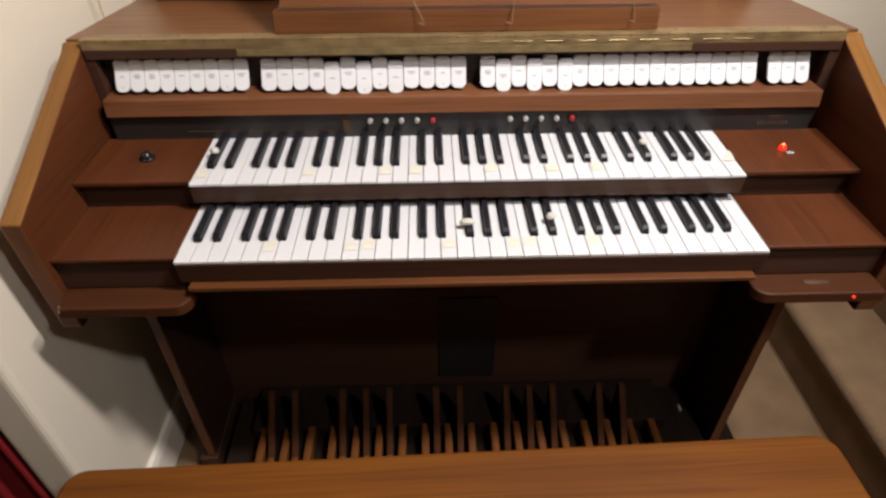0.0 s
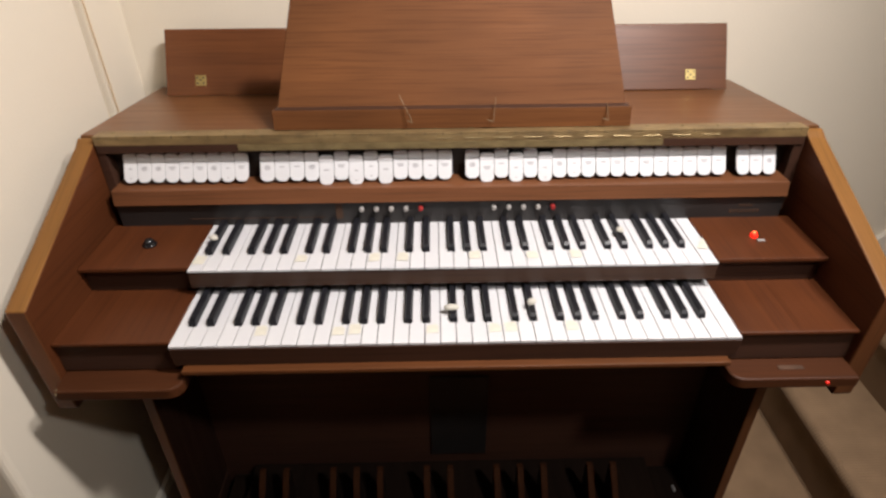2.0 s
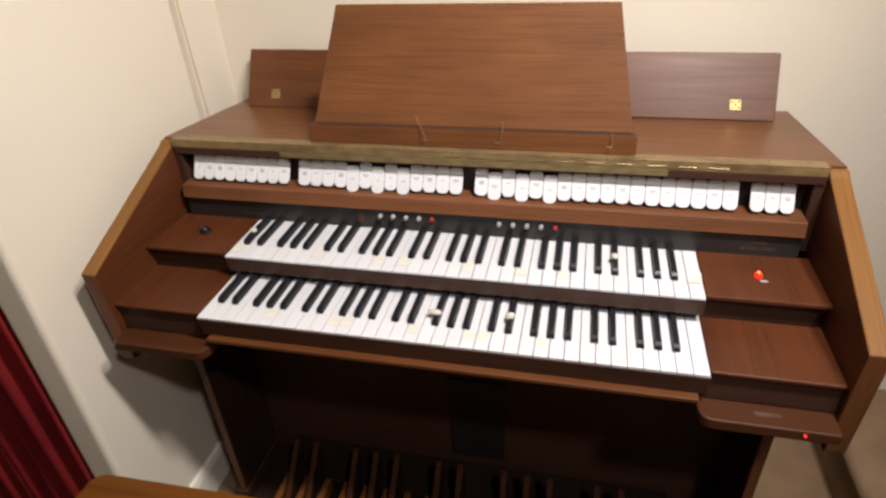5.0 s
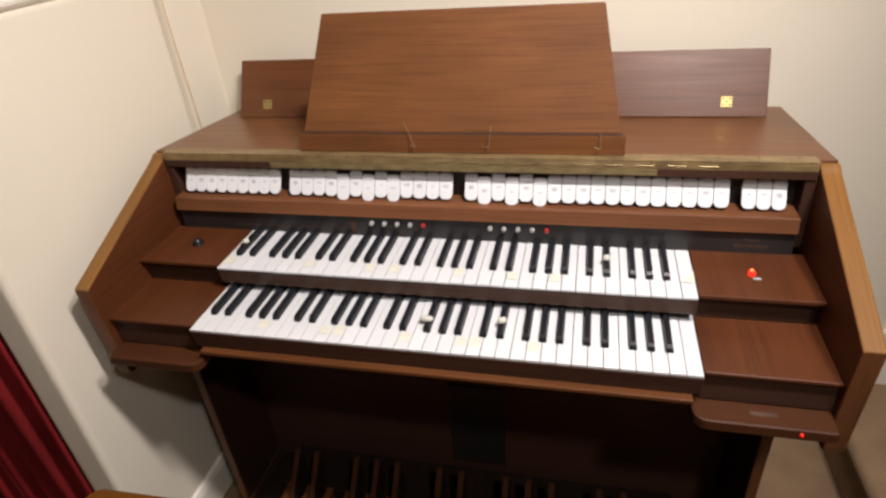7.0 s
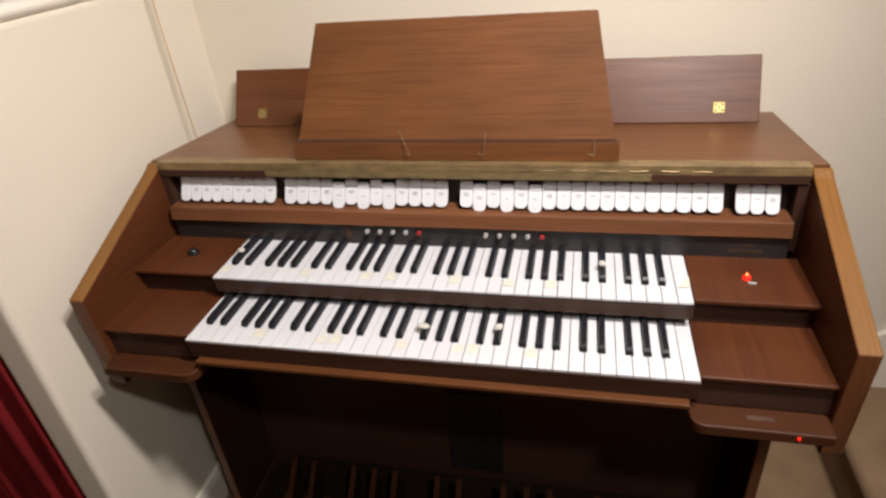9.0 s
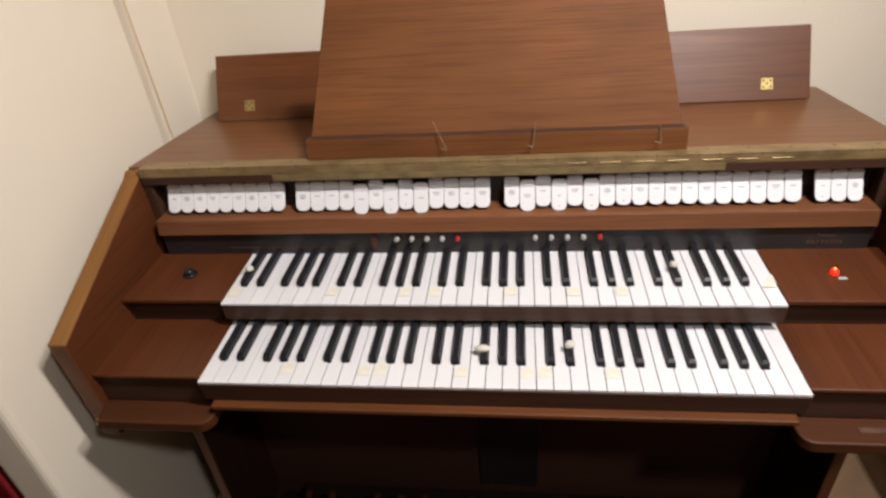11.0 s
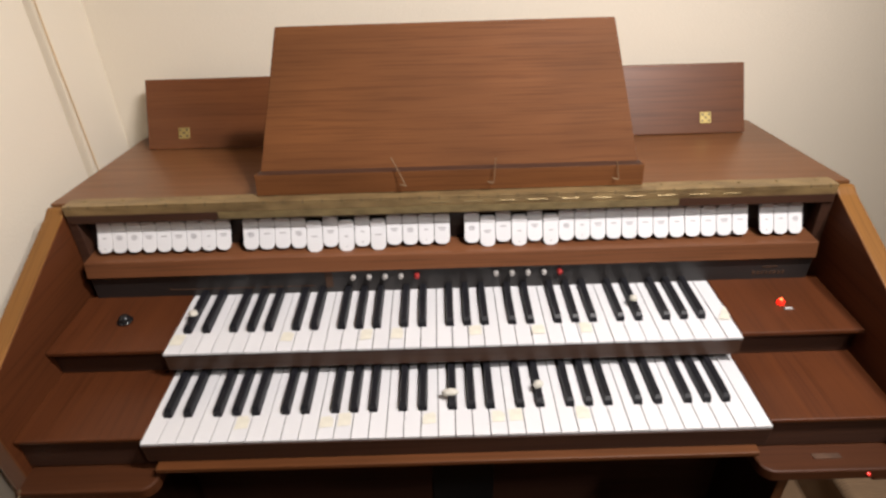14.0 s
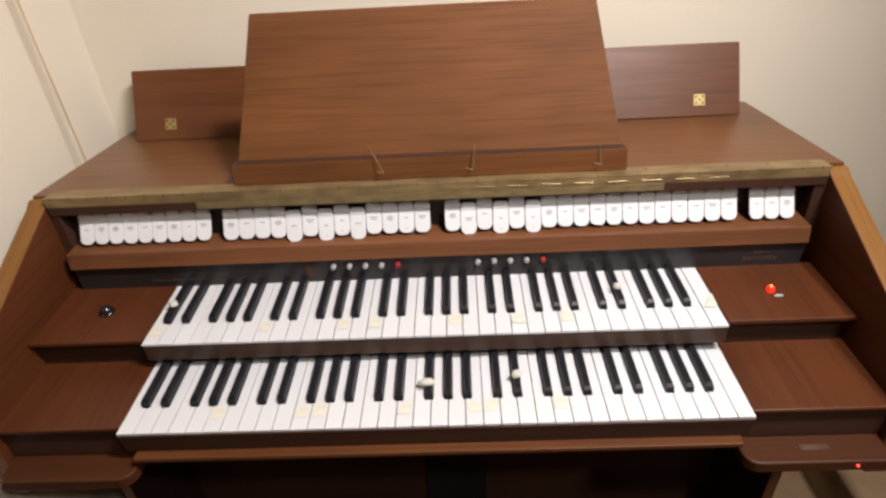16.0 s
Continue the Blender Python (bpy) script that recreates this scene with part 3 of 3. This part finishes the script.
# ---- lumps of putty and paper marks on the keys ----
def lump(x, y, z, sx, sy, sz, seed, turn=0):
    bm = bmesh.new()
    bmesh.ops.create_icosphere(bm, subdivisions=3, radius=1)
    for v in bm.verts:
        k = 1 + 0.22 * noise.noise(v.co * 1.7 + Vector((seed * 7.1, 0, 0))) + 0.08 * noise.noise(v.co * 5 + Vector((0, seed, 0)))
        v.co = Vector((v.co.x * sx * k, v.co.y * sy * k, max(-0.35, v.co.z) * sz * k))
    ob = part("putty_lump", bm, putty, smooth=True)
    ob.matrix_world = pose(x, y, z + 0.3 * sz, 0, 0, turn)
    return tagged(ob, "grey-white lump of putty stuck on a black key", "putty", "putty on the keys")


lump(black_x(2, 3) - 0.003, 0.068, KEY + 0.0115, 0.0115, 0.0065, 0.005, 1, 5)
lump(black_x(3, 1) + 0.000, 0.078, KEY + 0.0115, 0.0085, 0.0065, 0.006, 2, 30)
lump(black_x(0, 0) + 0.001, 0.2015, KEY + 0.0655, 0.007, 0.008, 0.005, 3, 40)
lump(black_x(4, 1) - 0.001, 0.2065, KEY + 0.0655, 0.0065, 0.0065, 0.006, 4, 70)


def sticker(index, y, z, seed):
    r = random.Random(seed)
    w, h = 0.0098, r.uniform(0.0095, 0.0125)
    bm = bmesh.new()
    outline = [(-w, -h), (w * r.uniform(0.8, 1.0), -h * r.uniform(0.85, 1.0)), (w, h * r.uniform(0.2, 0.9)), (w * r.uniform(0.3, 0.8), h), (-w * r.uniform(0.7, 1.0), h * r.uniform(0.75, 1.0)), (-w * r.uniform(0.85, 1.0), 0.0)]
    prism(bm, outline, 0.0, 0.0004, "z")
    ob = part("key_sticker", bm, paper)
    ob.matrix_world = pose(LEFT + (index + 0.5) * WHITE + r.uniform(-0.001, 0.001), y + r.uniform(-0.003, 0.003), z + 0.0006, 0, 0, r.uniform(-4, 4))
    tagged(ob, "small yellowed paper sticker on a white key", "sticker", "stickers on the keys")


for n, i in enumerate((5, 10, 11, 16, 20, 21, 25)):
    sticker(i, 0.033, KEY, n)
for n, i in enumerate((0, 7, 12, 14, 19, 23, 26)):
    sticker(i, 0.1225 + 0.033, KEY + 0.0534, 20 + n)
bm = bmesh.new()
prism(bm, [(-0.011, -0.012), (0.006, -0.014), (0.010, -0.004), (0.011, 0.020), (0.004, 0.012), (-0.004, -0.002)], 0.0, 0.0006, "z")
ob = part("torn_tape", bm, paper)
ob.matrix_world = pose(LEFT + 35.55 * WHITE, 0.1765, KEY + 0.0550)
tagged(ob, "torn piece of yellowed tape on the last key", "tape")

# ---- music stand ----
stand = thing("music_stand", "walnut veneered music stand leaning on the desk", "music stand", 0, 0.31, desk_z(0.31))
SB, ST = (0.3125, 0.2245 + K), (0.422, 0.4545 + K)
bd = Vector((ST[0] - SB[0], ST[1] - SB[1])).normalized()
bm = bmesh.new()
thick = Vector((bd.y, -bd.x)) * 0.012
vs = []
for off in (Vector((0, 0)), thick):
    for (p, half_l, half_r) in ((SB, -0.308, 0.308), (ST, -0.266, 0.265)):
        vs.append((bm.verts.new((half_l, p[0] + off.x, p[1] + off.y)), bm.verts.new((half_r, p[0] + off.x, p[1] + off.y))))
(a, b), (c, e), (f, g), (h, i2) = vs
for face in ((a, b, e, c), (g, f, h, i2), (c, e, i2, h), (b, a, f, g), (a, c, h, f), (e, b, g, i2)):
    bm.faces.new(face)
bmesh.ops.recalc_face_normals(bm, faces=bm.faces[:])
bmesh.ops.bevel(bm, geom=bm.edges[:], offset=0.0015, segments=2, affect="EDGES")


def under(parent, ob):
    ob.parent = parent
    ob.matrix_parent_inverse = Matrix.Translation(parent.location).inverted()
    return ob


under(stand, part("board", bm, stand_wood, None, "tall veneered board"))
under(stand, part("ledge", prism(bmesh.new(), [(0.3105, K + 0.2172), (0.3155, K + 0.2512), (0.3240, K + 0.2512), (0.3145, K + 0.2270), (0.3300, desk_z(0.330) + 0.0005), (0.3170, desk_z(0.317) + 0.0045)], -0.311, 0.311, "x", 0.001), stand_wood, None, "low ledge along the foot"))
# Solid dark strip on the ledge; it draws the shade of the groove.
under(stand, part("groove", prism(bmesh.new(), [(0.3158, K + 0.2514), (0.3162, K + 0.2524), (0.3262, K + 0.2534), (0.3240, K + 0.2514)], -0.3060, 0.3060, "x"), shaded_wood, None, "dark strip drawn as the shaded groove above the ledge"))
under(stand, part("prop", prism(bmesh.new(), [(0.398, K + 0.38), (0.405, K + 0.384), (0.50, desk_z(0.50)), (0.49, desk_z(0.49))], -0.06, 0.06, "x", 0.001), walnut_x))
for x, lean, up in ((-0.069, -0.022, 0.040), (0.070, 0.004, 0.034), (0.268, -0.001, 0.022)):
    bm = bmesh.new()
    rod(bm, (x, 0.300, K + 0.2330), (x + lean, 0.317, K + 0.2350 + up), 0.0007, 6)
    rod(bm, (x, 0.3005, K + 0.2325), (x - 0.010, 0.3015, K + 0.2355), 0.0012, 6)
    under(stand, part("page_clip", bm, steel, None, "thin wire page clip"))

# ---- bench ----
bench = thing("organ_bench", "varnished orange-brown wooden organ bench", "bench", -0.025, -0.33, 0)
BENCH = KEY - 0.22
r = 0.03
seat_pts = []
for cx, cy, a0 in ((0.53 - r, -0.177 - r, 0), (-0.585 + r, -0.177 - r, 90), (-0.585 + r, -0.50 + r, 180), (0.53 - r, -0.50 + r, 270)):
    seat_pts += [(cx + r * math.cos(radians(a0 + a)), cy + r * math.sin(radians(a0 + a))) for a in range(0, 91, 18)]
under(bench, part("seat", prism(bmesh.new(), seat_pts, BENCH - 0.032, BENCH, "z", 0.006), bench_wood, None, "glossy varnished seat"))
for x0 in (-0.55, 0.465):
    under(bench, slab("end_support", x0, x0 + 0.03, -0.47, -0.21, 0.0, BENCH - 0.0325, bench_wood, bevel=0.003))
under(bench, slab("stretcher", -0.5195, 0.4645, -0.36, -0.335, 0.10, 0.19, bench_wood, bevel=0.003))
bench.rotation_euler.z = radians(1.4)

# ---- pedalboard ----
pedals = thing("pedalboard", "wooden organ pedalboard with pale pedals", "pedalboard", 0, 0.0, 0)
P_PITCH, P_LEFT = 0.0531, -0.459
nat = box(bmesh.new(), -0.0085, 0.0085, -0.30, 0.165, 0.072, 0.110, 0.003)
nat = mesh_of("pedal", nat, pedal_wood)
shp = prism(bmesh.new(), [(-0.30, 0.072), (-0.30, 0.104), (0.088, 0.107), (0.186, 0.205), (0.197, 0.207), (0.200, 0.072)], -0.0075, 0.0075, "x", 0.002)
shp.normal_update()
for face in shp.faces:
    # Sharps: sides near-black and rear tops dim as shade, front tops plain wood.
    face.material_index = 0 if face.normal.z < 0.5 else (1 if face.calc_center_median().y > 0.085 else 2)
shp = mesh_of("sharp_pedal", shp, pedal_shade, shaded_cap_wood, pedal_wood)
for i in range(18):
    ob = new("pedal", nat)
    ob.parent, ob.location = pedals, (P_LEFT + i * P_PITCH, 0, 0)
    if i % 7 in SHIFT and i < 17:
        ob = new("sharp_pedal", shp)
        ob.parent, ob.location = pedals, (P_LEFT + (i + 0.5) * P_PITCH, 0, 0)
slab("frame_rail", -0.492, 0.484, -0.33, -0.302, 0.0, 0.085, pedal_shade, pedals, bevel=0.003)
# Rail and base are added; their near-black covers pedals and carpet as shade.
slab("frame_rail", -0.492, 0.484, 0.1655, 0.29, 0.0602, 0.100, pedal_shade, pedals, "near-black rear rail, added as shade behind the pedals", 0.003)
base = slab("base_board", -0.550, 0.575, -0.05, 0.292, 0.0, 0.060, pedal_shade, pedals, "near-black base, added as shade over the carpet", 0.003)
slab("catch", 0.540, 0.5465, 0.214, 0.232, 0.0602, 0.066, button_plastic, base, "small pale catch", 0.002)

# ---- curtain ----
curtain = thing("red_curtain", "dark red velvet curtain hanging in folds beside the partition", "curtain", -1.05, -0.048, 0.02)
bm = bmesh.new()
cols, rows_n, x_a, x_b = 120, 24, -1.52, -0.787
grid = []
for jz in range(rows_n + 1):
    line = []
    for ix in range(cols + 1):
        u = ix / cols
        x = x_a + (x_b - x_a) * u
        zz = 0.02 + 1.96 * jz / rows_n
        y = -0.048 + 0.024 * math.sin(u * 62 + 0.6 * math.sin(u * 11)) + 0.010 * math.sin(u * 131 + 1.0) + 0.006 * noise.noise(Vector((u * 14, zz * 1.5, 3)))
        line.append(bm.verts.new((x + 0.004 * math.sin(zz * 3 + u * 9), y, zz)))
    grid.append(line)
for jz in range(rows_n):
    for ix in range(cols):
        bm.faces.new((grid[jz][ix], grid[jz][ix + 1], grid[jz + 1][ix + 1], grid[jz + 1][ix]))
cloth = under(curtain, part("cloth", bm, velvet, None, "", True))
thick_mod = cloth.modifiers.new("thickness", "SOLIDIFY")
thick_mod.thickness = 0.003
bm = bmesh.new()
rod(bm, (-2.29, -0.048, 2.0), (-0.732, -0.048, 2.0), 0.012, 14)
under(curtain, part("rod", bm, bright_brass))

# ---- cord on the upright ----
cord_pts = [(PARTITION + 0.009, 0.5445 + 0.003 * math.sin(z * 9), z) for z in [1.395 - 0.06 * i for i in range(14)]]
cu = bpy.data.curves.new("cord", "CURVE")
cu.dimensions, cu.bevel_depth, cu.bevel_resolution = "3D", 0.0015, 2
sp = cu.splines.new("POLY")
sp.points.add(len(cord_pts) - 1)
for p, q in zip(sp.points, cord_pts):
    p.co = (*q, 1)
cu.materials.append(cord_rubber)
knot = bmesh.new()
bmesh.ops.create_icosphere(knot, subdivisions=2, radius=0.008)
ob = new("cord", cu)
part("knot", knot, cord_rubber, ob, "small knot at the rail", True).location = (PARTITION + 0.012, 0.5445, RAIL + 0.022)
tagged(ob, "thin yellowish cord running down the corner", "cord")

# ---- crumpled cloth lying on the partition's rail ----
bm = bmesh.new()
bmesh.ops.create_icosphere(bm, subdivisions=4, radius=1)
for v in bm.verts:
    k = 1 + 0.28 * noise.noise(v.co * 1.6 + Vector((2.3, 0, 0))) + 0.10 * noise.noise(v.co * 4.5)
    v.co = Vector((v.co.x * 0.022 * k, v.co.y * 0.045 * k, max(-0.4, v.co.z) * 0.030 * k))
ob = part("white_cloth", bm, cloth_white, smooth=True)
ob.location = (-0.737, 0.30, RAIL + 0.047)
tagged(ob, "crumpled white cloth lying on the partition's rail", "cloth")
